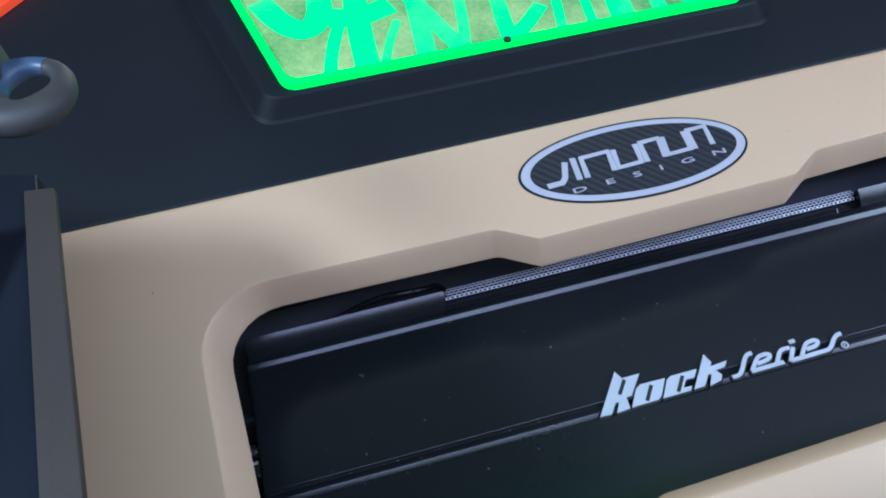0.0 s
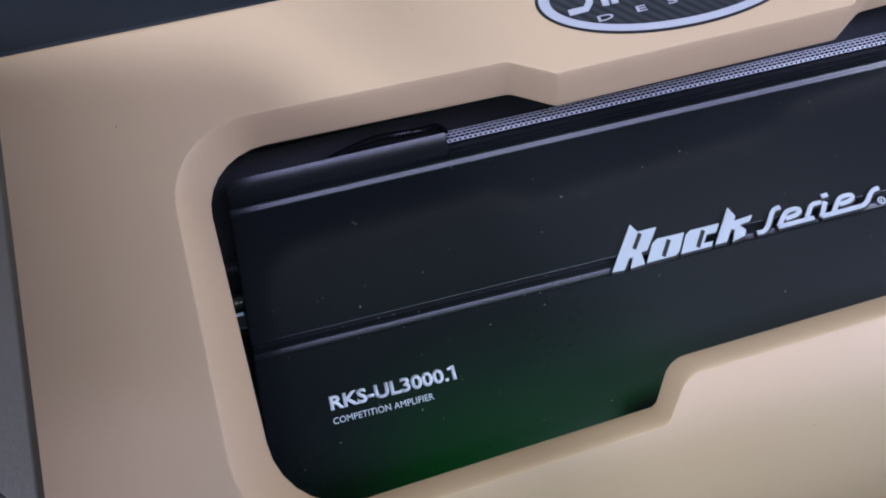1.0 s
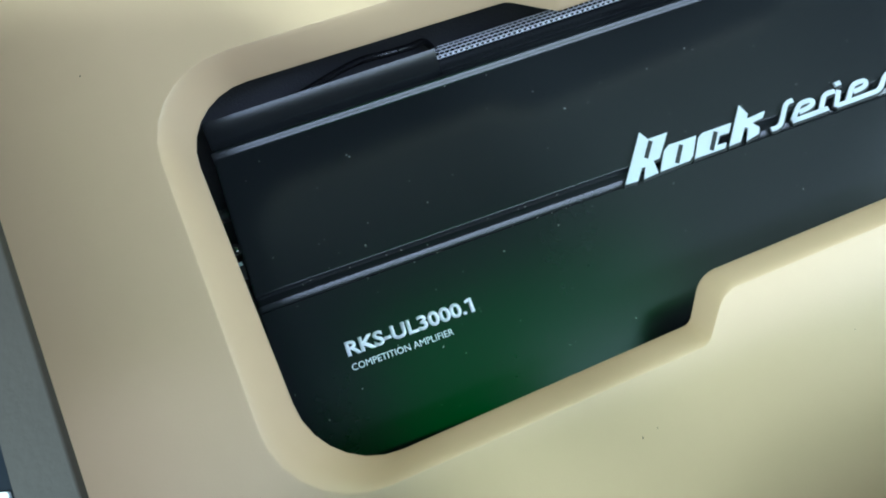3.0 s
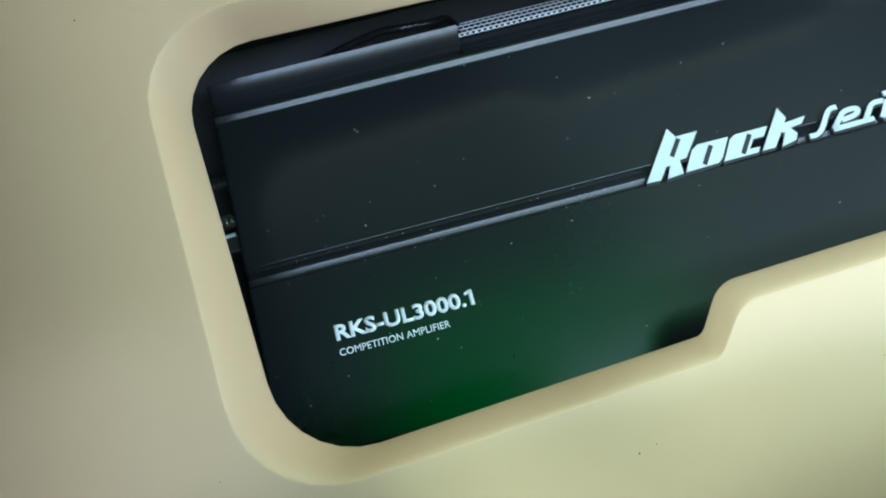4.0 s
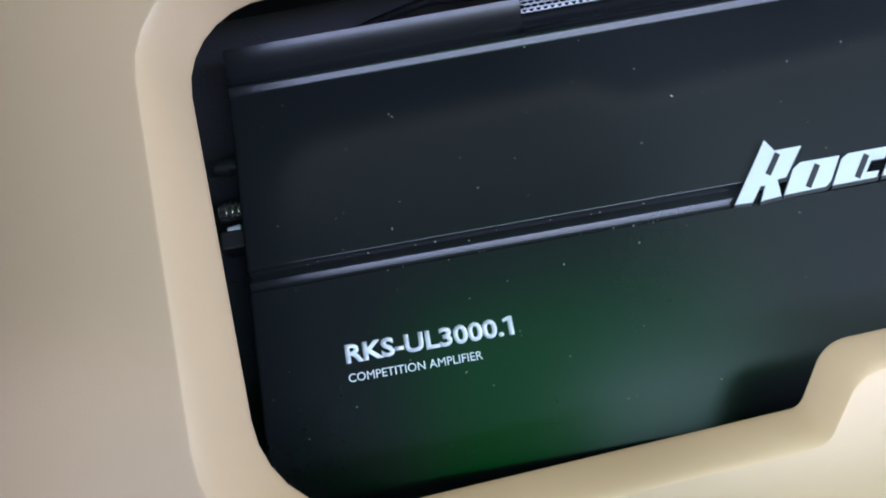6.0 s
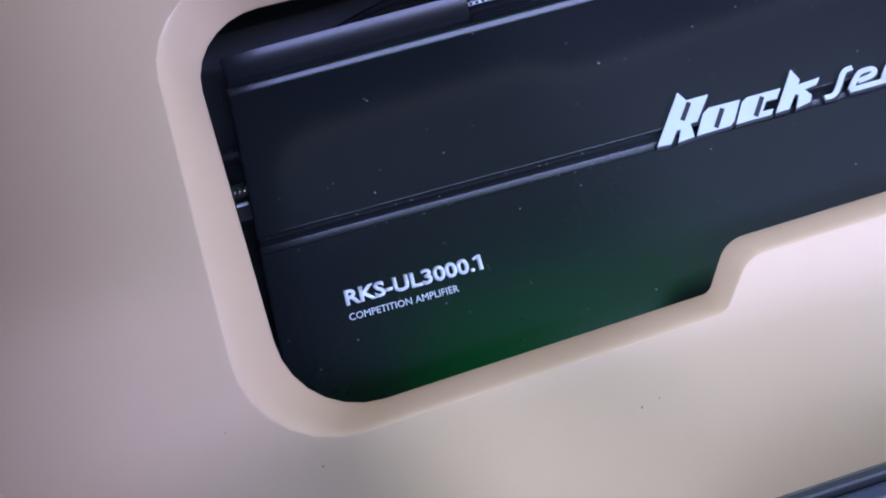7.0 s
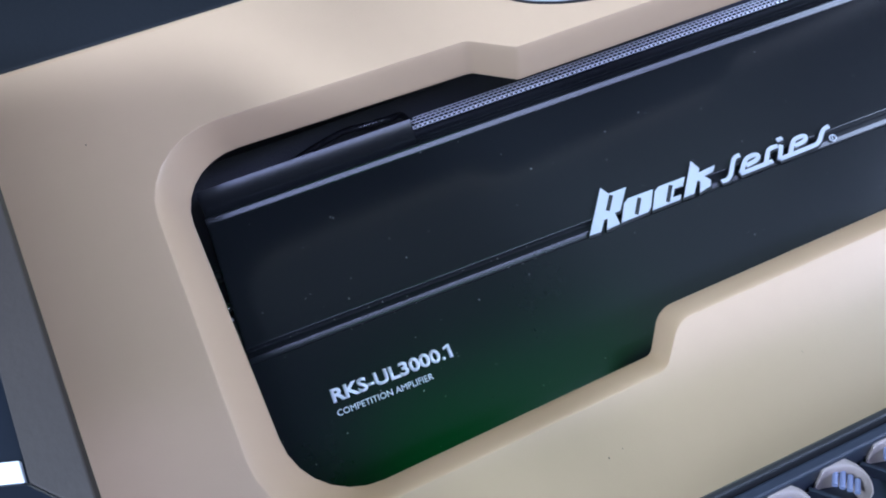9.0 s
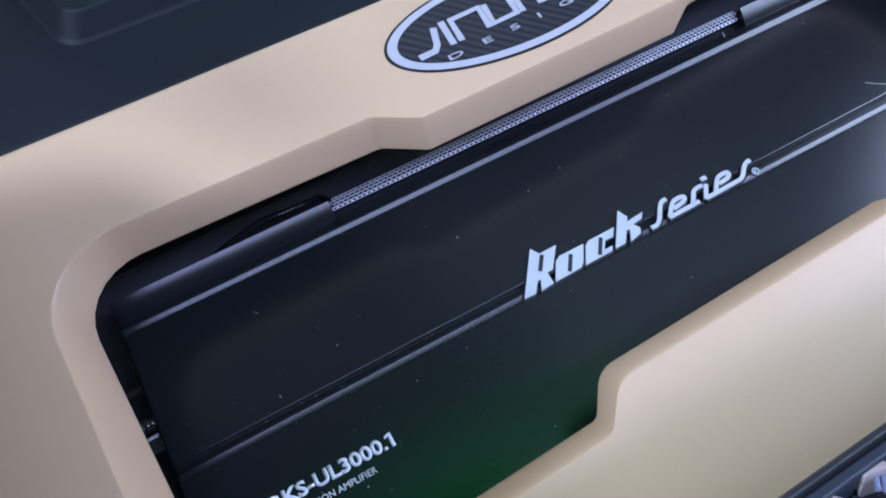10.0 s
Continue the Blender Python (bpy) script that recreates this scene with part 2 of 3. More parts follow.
U0, U1, V0, V1 = -0.42, 0.87, -0.1900, 0.2250
DEEP = 0.0247
STEPS = [0.002 * k * k if k < 5 else 0.05 + (k - 5) * 0.95 / 14 for k in range(20)]
CURVE = [(k, 0.0236 * k ** 1.3) for k in STEPS]


def board():
    bm = bmesh.new()
    rings = [[(f[0] + (r[0] - f[0]) * s, w, f[1] + (r[1] - f[1]) * s) for f, r in zip(FRONT, REAR)] for s, w in CURVE]
    rings.append([(r[0], DEEP, r[1]) for r in REAR])
    rings.insert(0, [(f[0] - (r[0] - f[0]) * 0.08, 0.0, f[1] - (r[1] - f[1]) * 0.08) for f, r in zip(FRONT, REAR)])
    vs = loft(bm, rings)
    # front sheet between the opening and the outer edge
    def frame_ring(d, w):
        c = 24
        us = [U0 + d + (U1 - U0 - 2 * d) * i / c for i in range(c + 1)]
        zs = [V0 + d + (V1 - V0 - 2 * d) * i / c for i in range(c + 1)]
        pts = [(u, V0 + d) for u in us[:-1]] + [(U1 - d, v) for v in zs[:-1]] + [(u, V1 - d) for u in us[:0:-1]] + [(U0 + d, v) for v in zs[:0:-1]]
        return [(u, w, v) for u, v in pts]
    out = loft(bm, [frame_ring(d, w) for d, w in ((0.008, 0.0), (0.006, 0.0), (0.003, 0.0006), (0.001, 0.0025), (0.0, 0.006), (0.0, DEEP))])
    for p, q in ((vs[0], out[0]), (vs[-1], out[-1])):
        es = [bm.edges.get((r[i], r[(i + 1) % len(r)])) for r in (p, q) for i in range(len(r))]
        bmesh.ops.triangle_fill(bm, use_beauty=True, use_dissolve=True, edges=es)
    return bm


trim_board = thing("trim_board", BOARD, "beige vinyl-wrapped board with a rounded cut-out over an amplifier", "panel")
face = part("face", board(), BEIGE, trim_board, smooth=35)
face.data.materials.append(BLACK)      # unseen back made black to keep beige out of the amplifier's reflection
for p in face.data.polygons:
    if p.center.y > DEEP - 0.0005:
        p.material_index = 1
bm = bmesh.new()
for a in ((U0 + 0.004, U0 + 0.03), (U1 - 0.03, U1 - 0.004)):
    box(bm, a[0], a[1], DEEP + 0.0005, 0.128, V0 + 0.004, V1 - 0.004, 0.002)
box(bm, U0 + 0.032, U1 - 0.032, DEEP + 0.0005, 0.128, V1 - 0.024, V1 - 0.004, 0.002)
box(bm, U0 + 0.032, U1 - 0.032, DEEP + 0.0005, 0.128, V0 + 0.004, V0 + 0.024, 0.002)
part("support_frame", bm, BLACK, trim_board, "black support frame behind the board")
bm = bmesh.new()
rng = random.Random(4)
for u, v in [(-0.1001, -0.0563), (-0.0660, -0.0804), (0.1790, -0.0902), (0.0634, -0.0963), (0.0715, -0.0950), (0.335, 0.168)] + \
        [(rng.uniform(-0.25, 0.5), rng.choice((rng.uniform(-0.150, -0.078), rng.uniform(0.155, 0.22)))) for _ in range(14)]:
    s = rng.uniform(0.0002, 0.00045)
    bmesh.ops.create_icosphere(bm, subdivisions=1, radius=s, matrix=Matrix.Translation((u, -0.0001, v)) @ Matrix.Diagonal((1, 0.4, rng.uniform(0.8, 1.6), 1)))
part("specks", bm, DARK_SPECK, trim_board, "dark specks of dirt", kind="stuff")

# oval badge on the board
BADGE = BOARD @ pose(0.2160, 0, 0.1756, 0, 2.1, 0)
badge = thing("oval_badge", BADGE, "oval silver-rimmed carbon-print decal on the beige board", "badge")


def oval(a, b, n=72):
    return [(a * math.cos(2 * math.pi * i / n), b * math.sin(2 * math.pi * i / n)) for i in range(n)]


part("outline", extrude(bmesh.new(), oval(0.0860, 0.0340), -0.0004, 0.0001), DECAL_BLACK, badge, "black outline")
part("rim", extrude(bmesh.new(), oval(0.0840, 0.0322), -0.0008, -0.0004), DECAL_SILVER, badge, "silver rim")
part("field", extrude(bmesh.new(), oval(0.0774, 0.0275), -0.0012, -0.0008), CARBON, badge, "carbon-weave field")


def stroke(bm, pts, w, y0, y1):
    """A band of width w along the points."""
    p = [Vector(q) for q in pts]
    left, right = [], []
    for i, q in enumerate(p):
        d = ((p[i] - p[i - 1]).normalized() if i else Vector((0, 0))) + ((p[i + 1] - p[i]).normalized() if i < len(p) - 1 else Vector((0, 0)))
        d.normalize()
        nrm = Vector((-d.y, d.x)) * w / 2
        left.append(tuple(q + nrm))
        right.append(tuple(q - nrm))
    return extrude(bm, left + right[::-1], y0, y1)


def curved(pts):
    """The points of a stroke with its corners rounded off."""
    for _ in range(2):
        q = [pts[0]]
        for a, b in zip(pts, pts[1:]):
            q += [(a[0] * 0.75 + b[0] * 0.25, a[1] * 0.75 + b[1] * 0.25), (a[0] * 0.25 + b[0] * 0.75, a[1] * 0.25 + b[1] * 0.75)]
        pts = q + [pts[-1]]
    return pts


# name on the badge: plain bars and hoops of its size
B0, B1 = -0.0017, -0.0011
TOP, LOW = 0.0112, -0.0048
bars = [((-0.0690, LOW), (-0.0580, LOW), (-0.0545, -0.0012), (-0.0495, TOP)), ((-0.0455, -0.0060), (-0.0430, 0.0130))]
for x, w in ((-0.0395, 0.0230), (-0.0125, 0.0150), (0.0065, 0.0165), (0.0262, 0.0150), (0.0445, 0.0165)):
    # hoops, open in turn below and above
    a, b = (-0.0060, TOP) if len(bars) % 2 == 0 else (TOP, LOW)
    k = 0.0024 if a < b else -0.0024
    bars.append(((x, a), (x + k, b), (x + w, b), (x + w - k, a)))
for pts in bars:
    part("name_bar", stroke(bmesh.new(), pts, 0.0042, B0, B1), DECAL_SILVER, badge, "silver bar").matrix_local = pose(0, 0, 0, 0, -4, 0)
small_word = part("small_word", lettering("D   E   S   I   G   N", -0.0540, 0.0640, -0.0158, 0.0040, 0.0016, 0.0), DECAL_SILVER, badge, "small silver lettering")
small_word.matrix_local = pose(0, 0, 0, 0, -4, 0)

# ---- the amplifier in the opening ----
amplifier = thing("amplifier", LEAN, "satin black aluminium car amplifier with a perforated grille strip", "amplifier")
AX0, AX1, GX0, GX1 = -0.0405, 0.597, 0.1105, 0.4545
LOWER = [(-0.0660, 0.050), (-0.0660, 0.012), (-0.0645, 0.006), (-0.0615, 0.002), (-0.0575, 0.0003), (-0.0560, 0.0), (-0.0550, 0.0),
         (0.0390, 0.0), (0.0395, 0.0), (0.0397, 0.0011), (0.0406, 0.0016), (0.0413, 0.0012), (0.0416, 0.0016), (0.0421, 0.0015), (0.0444, 0.0007), (0.0447, 0.0009),
         (0.0450, 0.0014), (0.0490, 0.0028), (0.0499, 0.0022), (0.0505, 0.0004), (0.0510, 0.0), (0.0517, 0.0),
         (0.1394, 0.0), (0.1400, 0.0), (0.1407, -0.0002), (0.1420, -0.0010), (0.1434, -0.0018), (0.1444, -0.0022), (0.1452, -0.0021), (0.1459, -0.0015), (0.1464, -0.0006)]
# overhanging ridge: its slope eases from below upwards
RIDGE = [(0.1470, 0.0000), (0.1472, 0.0060)] + [(0.1478 + 0.0016 * k, 0.0090 - 0.0016 * (k * 1.25 - 0.036 * k * k)) for k in range(11)] + [
    (0.1645, -0.0028), (0.1651, -0.0010), (0.1654, 0.0030), (0.1655, 0.050)]
RECESS = [(0.1470, -0.0018), (0.1480, -0.0012), (0.1494, -0.0013), (0.1500, -0.0008), (0.1502, 0.0050), (0.1540, 0.0075), (0.1600, 0.0080),
          (0.1690, 0.0082), (0.1705, 0.0084), (0.1708, 0.050)]


def amp_section(profile, x0, x1):
    bm = bmesh.new()
    a = [bm.verts.new((x0, y, z)) for z, y in profile]
    b = [bm.verts.new((x1, y, z)) for z, y in profile]
    for i in range(len(a) - 1):
        bm.faces.new((a[i], b[i], b[i + 1], a[i + 1]))
    bm.faces.new((a[-1], b[-1], b[0], a[0]))
    bm.faces.new(a)
    bm.faces.new(b[::-1])
    return bm


part("end_plate", amp_section([(z, y + 0.0012) if y < 0.04 else (z, y) for z, y in LOWER + RIDGE], AX0, AX0 + 0.0012), AMP_BLACK, amplifier, smooth=50)
part("body", amp_section(LOWER + RIDGE, AX0 + 0.0012, GX0), AMP_BLACK, amplifier, smooth=50)
part("body", amp_section(LOWER + RECESS, GX0, GX1), AMP_BLACK, amplifier, smooth=50)
part("body", amp_section(LOWER + RIDGE, GX1, AX1), AMP_BLACK, amplifier, smooth=50)


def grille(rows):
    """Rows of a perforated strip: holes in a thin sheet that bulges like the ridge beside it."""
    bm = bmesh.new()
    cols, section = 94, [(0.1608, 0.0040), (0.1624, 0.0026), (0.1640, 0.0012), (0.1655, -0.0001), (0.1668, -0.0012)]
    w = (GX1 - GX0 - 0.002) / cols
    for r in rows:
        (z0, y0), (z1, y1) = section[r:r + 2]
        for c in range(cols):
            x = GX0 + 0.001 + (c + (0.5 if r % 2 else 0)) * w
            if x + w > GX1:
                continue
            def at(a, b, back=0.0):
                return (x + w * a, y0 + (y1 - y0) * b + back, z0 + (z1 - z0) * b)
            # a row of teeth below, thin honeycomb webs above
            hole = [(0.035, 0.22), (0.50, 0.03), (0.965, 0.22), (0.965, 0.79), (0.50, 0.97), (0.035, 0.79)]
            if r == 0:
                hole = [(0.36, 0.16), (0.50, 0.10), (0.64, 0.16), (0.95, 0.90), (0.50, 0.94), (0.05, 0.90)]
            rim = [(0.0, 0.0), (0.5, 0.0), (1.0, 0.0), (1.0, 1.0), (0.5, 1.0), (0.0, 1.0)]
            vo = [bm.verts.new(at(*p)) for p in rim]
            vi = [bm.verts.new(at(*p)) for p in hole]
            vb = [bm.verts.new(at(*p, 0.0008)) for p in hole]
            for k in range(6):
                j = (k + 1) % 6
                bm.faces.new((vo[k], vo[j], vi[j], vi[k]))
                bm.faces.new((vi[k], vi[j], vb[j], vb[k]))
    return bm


def no_fix(name, bm, mat, parent, label="", kind=""):
    me = bpy.data.meshes.new(name)
    bm.to_mesh(me)
    bm.free()
    me.materials.append(mat)
    ob = new(name, me)
    ob.parent = parent
    return tagged(ob, label, kind=kind)


# same metal throughout: its light and shade are put into two colours
no_fix("grille", grille((1, 2, 3)), ALUMINIUM_SHADED, amplifier, "perforated metal grille strip, shade put into its colour", "stuff")
no_fix("grille_edge", grille((0,)), ALUMINIUM, amplifier, "toothed edge of the grille, light put into its colour", "stuff")

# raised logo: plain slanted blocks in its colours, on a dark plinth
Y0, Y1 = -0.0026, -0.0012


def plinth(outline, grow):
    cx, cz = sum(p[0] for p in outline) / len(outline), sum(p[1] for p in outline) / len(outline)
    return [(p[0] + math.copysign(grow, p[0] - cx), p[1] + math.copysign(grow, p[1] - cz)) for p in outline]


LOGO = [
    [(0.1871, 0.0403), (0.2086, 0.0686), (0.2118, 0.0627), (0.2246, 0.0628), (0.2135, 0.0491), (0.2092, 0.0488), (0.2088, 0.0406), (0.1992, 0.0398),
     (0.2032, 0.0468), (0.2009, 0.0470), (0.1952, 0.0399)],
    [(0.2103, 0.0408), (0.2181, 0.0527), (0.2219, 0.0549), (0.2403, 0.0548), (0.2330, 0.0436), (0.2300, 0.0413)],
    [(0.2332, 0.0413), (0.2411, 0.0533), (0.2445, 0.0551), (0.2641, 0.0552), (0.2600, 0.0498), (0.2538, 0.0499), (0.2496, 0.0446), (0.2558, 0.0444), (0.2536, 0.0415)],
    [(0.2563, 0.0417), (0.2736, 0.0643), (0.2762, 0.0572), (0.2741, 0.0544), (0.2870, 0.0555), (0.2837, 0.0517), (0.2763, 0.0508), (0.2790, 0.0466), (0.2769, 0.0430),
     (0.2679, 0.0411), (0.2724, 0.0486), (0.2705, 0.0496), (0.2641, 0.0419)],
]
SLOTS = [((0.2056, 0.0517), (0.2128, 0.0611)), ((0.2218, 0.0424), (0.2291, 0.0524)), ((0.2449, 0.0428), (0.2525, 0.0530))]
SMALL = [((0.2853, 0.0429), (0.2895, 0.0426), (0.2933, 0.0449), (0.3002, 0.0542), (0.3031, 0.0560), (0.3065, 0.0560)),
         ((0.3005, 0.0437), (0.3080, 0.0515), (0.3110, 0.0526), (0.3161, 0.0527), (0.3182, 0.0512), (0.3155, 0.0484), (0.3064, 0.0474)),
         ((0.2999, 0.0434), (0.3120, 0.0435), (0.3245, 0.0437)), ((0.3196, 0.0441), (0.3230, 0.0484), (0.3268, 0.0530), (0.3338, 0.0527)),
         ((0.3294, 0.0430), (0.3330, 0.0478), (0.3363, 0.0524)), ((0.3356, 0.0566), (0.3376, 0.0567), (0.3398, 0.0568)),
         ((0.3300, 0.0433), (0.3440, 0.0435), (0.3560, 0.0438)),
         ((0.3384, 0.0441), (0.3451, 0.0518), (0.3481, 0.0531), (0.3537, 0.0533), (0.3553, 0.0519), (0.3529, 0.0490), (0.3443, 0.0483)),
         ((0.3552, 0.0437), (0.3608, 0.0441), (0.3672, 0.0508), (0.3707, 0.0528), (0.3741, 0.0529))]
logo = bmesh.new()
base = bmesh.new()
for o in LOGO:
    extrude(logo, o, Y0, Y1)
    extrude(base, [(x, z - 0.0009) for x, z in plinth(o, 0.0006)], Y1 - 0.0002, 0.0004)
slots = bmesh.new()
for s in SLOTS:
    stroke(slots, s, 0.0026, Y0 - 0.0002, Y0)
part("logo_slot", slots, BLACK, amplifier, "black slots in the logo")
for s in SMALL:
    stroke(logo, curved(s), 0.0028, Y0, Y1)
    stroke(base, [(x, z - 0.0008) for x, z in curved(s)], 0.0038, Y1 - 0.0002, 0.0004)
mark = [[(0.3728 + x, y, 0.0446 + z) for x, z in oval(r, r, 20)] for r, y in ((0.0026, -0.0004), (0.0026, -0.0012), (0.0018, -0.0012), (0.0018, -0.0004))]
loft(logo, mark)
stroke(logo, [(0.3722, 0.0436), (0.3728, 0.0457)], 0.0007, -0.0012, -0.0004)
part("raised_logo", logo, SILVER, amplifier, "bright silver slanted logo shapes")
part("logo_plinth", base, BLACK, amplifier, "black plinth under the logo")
word = lettering("RKS-UL3000.1", -0.0003, 0.0762, -0.0005, 0.0088, 0.0003, 0.034)
extrude(word, [(0.0747, 0.0083), (0.0747, 0.0067), (0.0720, 0.0057), (0.0718, 0.0071)], -0.0004, 0.0)
part("model_lettering", word, WHITE_PRINT, amplifier, "bold white printed model lettering")
part("caption_lettering", lettering("COMPETITION AMPLIFIER", -0.0002, 0.0603, -0.0088, 0.0038, 0.0003, 0.0), WHITE_PRINT, amplifier, "thin white printed caption")

# dust and scratches on the face
bm = bmesh.new()
rng = random.Random(11)
spots = [(0.2601, 0.1126), (0.0726, 0.0710), (0.0295, 0.0584), (0.0016, -0.0199), (0.1046, 0.0273), (0.1406, 0.0311), (0.0380, 0.1149), (0.2870, 0.0021), (0.0366, 0.1165),
         (0.1085, 0.1395), (0.0520, -0.0133), (-0.0209, -0.0300), (0.1610, -0.0355), (0.1730, 0.1000), (0.2157, 0.0320), (0.2318, 0.1074)]
spots += [(rng.uniform(-0.035, 0.50), rng.uniform(-0.05, 0.138)) for _ in range(95)]
spots += [(rng.uniform(-0.037, 0.185), rng.choice((0.0395, 0.0487)) + rng.uniform(-0.0006, 0.0006)) for _ in range(26)]
for i, (x, z) in enumerate(spots):
    s = rng.uniform(0.00034, 0.00050) if i < 16 else rng.uniform(0.00010, 0.00030)
    bmesh.ops.create_icosphere(bm, subdivisions=1, radius=s, matrix=Matrix.Translation((x, -0.0001, z)) @ Matrix.Rotation(rng.uniform(0, 3), 4, "Y") @ Matrix.Diagonal((rng.uniform(1, 1.8), 0.5, 0.8, 1)))
stroke(bm, [(0.490, 0.0655), (0.497, 0.0600), (0.504, 0.0560)], 0.0005, -0.0003, 0.0001)
stroke(bm, [(0.4310, 0.1530), (0.4296, 0.1490)], 0.0006, -0.0018, -0.0012)
part("dust", bm, DUST, amplifier, "pale specks of dust", kind="stuff")

# sockets on the end of the amplifier
for z, r in ((0.0853, 0.0043), (0.1090, 0.0036)):
    bm = bmesh.new()
    tube(bm, (AX0, 0.012, z), (AX0 - 0.013, 0.012, z), r, n=24)
    for k in range(3):
        tube(bm, (AX0 - 0.003 - 0.003 * k, 0.012, z), (AX0 - 0.0046 - 0.003 * k, 0.012, z), r * 1.18, n=24)
    jack = part("socket", bm, NICKEL if r > 0.004 else BLACK, amplifier, "nickel-plated signal socket" if r > 0.004 else "black level knob", smooth=40)
    bm = bmesh.new()
    tube(bm, (AX0 - 0.0131, 0.012, z), (AX0 - 0.0135, 0.012, z), r * 0.55, n=16)
    part("insert", bm, BLACK, jack, "black insert")
bm = bmesh.new()
box(bm, AX0 - 0.012, AX0 + 0.0005, 0.003, 0.019, 0.0635, 0.0728, 0.0012)
connector = part("connector", bm, BLACK, amplifier, "black plastic connector")
bm = bmesh.new()
tube(bm, (AX0 - 0.002, 0.006, 0.0742), (AX0 - 0.0085, 0.006, 0.0742), 0.0017, 0.0012, n=16)
part("screw", bm, ALUMINIUM, connector, "bright clamping screw", smooth=40)

# loose cable above the amplifier
cable = thing("loose_cable", LEAN, "thin glossy black cable looped above the amplifier", "cable")
PATH = [(-0.045, 0.0440, 0.1700), (-0.010, 0.0330, 0.1730), (0.030, 0.0160, 0.1760), (0.062, 0.0040, 0.1765), (0.082, 0.0000, 0.1735), (0.098, 0.0060, 0.1765), (0.110, 0.0200, 0.1850), (0.118, 0.0440, 0.1930)]


def along(path, k):
    """A smooth curve through the points of a path, k steps to a span."""
    p = [Vector(path[0])] + [Vector(q) for q in path] + [Vector(path[-1])]
    out = []
    for i in range(1, len(p) - 2):
        for j in range(k):
            t = j / k
            out.append(0.5 * (2 * p[i] + (p[i + 1] - p[i - 1]) * t + (2 * p[i - 1] - 5 * p[i] + 4 * p[i + 1] - p[i + 2]) * t ** 2
                              + (3 * p[i] - p[i - 1] - 3 * p[i + 1] + p[i + 2]) * t ** 3))
    return out + [p[-2]]


def hose(bm, points, r, n=10):
    """A round tube along points."""
    rows = []
    for i, q in enumerate(points):
        d = (points[min(i + 1, len(points) - 1)] - points[max(i - 1, 0)]).normalized()
        a = d.cross(Vector((0.1, 0.2, 1.0))).normalized()
        b = d.cross(a)
        rows.append([q + a * (r * math.cos(2 * math.pi * k / n)) + b * (r * math.sin(2 * math.pi * k / n)) for k in range(n)])
    vs = loft(bm, rows)
    bm.faces.new(vs[0])
    bm.faces.new(vs[-1])
    return bm


part("sheath", hose(bmesh.new(), along(PATH, 8), 0.0024), GLOSS_BLACK, cable, smooth=60)

# base board under the amplifier
bm = bmesh.new()
box(bm, -0.40, 1.0, 0.0505, 0.066, -0.19, 0.25)
base_board = part("base_board", bm, DARK_CLOTH)
base_board.matrix_world = LEAN
tagged(base_board, "black carpeted board that the amplifier is screwed to", "board")

# ---- dark upper panel with the lit sign ----
upper = thing("upper_panel", BOARD, "dark grained leatherette panel with a raised sloping surround", "panel")
bm = bmesh.new()
box(bm, U0, U1, 0.006, 0.05, V1 + 0.0015, 0.62, 0.004, 3)
part("sheet", bm, LEATHER, upper, smooth=40)
bm = bmesh.new()
lo = rounded([(-0.0297, 0.2840, 0.017), (0.3907, 0.2825, 0.017), (0.4242, 0.5449, 0.017), (-0.0863, 0.5431, 0.017)])
hi = rounded([(-0.0200, 0.2928, 0.013), (0.3801, 0.2915, 0.013), (0.4136, 0.5303, 0.013), (-0.0723, 0.5285, 0.013)])


def between(a, b, k):
    return [(p[0] + (q[0] - p[0]) * k, p[1] + (q[1] - p[1]) * k) for p, q in zip(a, b)]


vs = loft(bm, [[(u, w, v) for u, v in between(lo, hi, k)] for k, w in ((-0.25, 0.0065), (0.0, 0.0050), (0.12, 0.0035), (0.85, -0.0085), (0.95, -0.0098), (1.1, -0.0104))])
bm.faces.new(vs[-1])
part("surround", bm, LEATHER, upper, "raised leatherette surround", smooth=60)

sign = thing("lit_sign", BOARD, "green edge-lit acrylic sign with pale engraved strokes", "sign")
plate = rounded([(-0.0071, 0.2955, 0.013), (0.3669, 0.2944, 0.013), (0.3898, 0.5113, 0.013), (-0.0499, 0.5098, 0.013)])
# green wash from the lit strokes is put into the backing as glow
part("backing", extrude(bmesh.new(), [(0.18 + (u - 0.18) * 0.985, 0.404 + (v - 0.404) * 0.97) for u, v in plate], -0.0130, -0.0106), SIGN_TAN, sign, "mottled tan backing with the sign's green glow put in")
bm = bmesh.new()
inner = [(0.18 + (u - 0.18) * 0.976, 0.404 + (v - 0.404) * 0.945) for u, v in plate]
loft(bm, [[(u, -0.0106, v) for u, v in plate], [(u, -0.0160, v) for u, v in plate], [(u, -0.0160, v) for u, v in inner], [(u, -0.0130, v) for u, v in inner]])
part("lit_edge", bm, GREEN_SIGN, sign, "bright green lit edge")
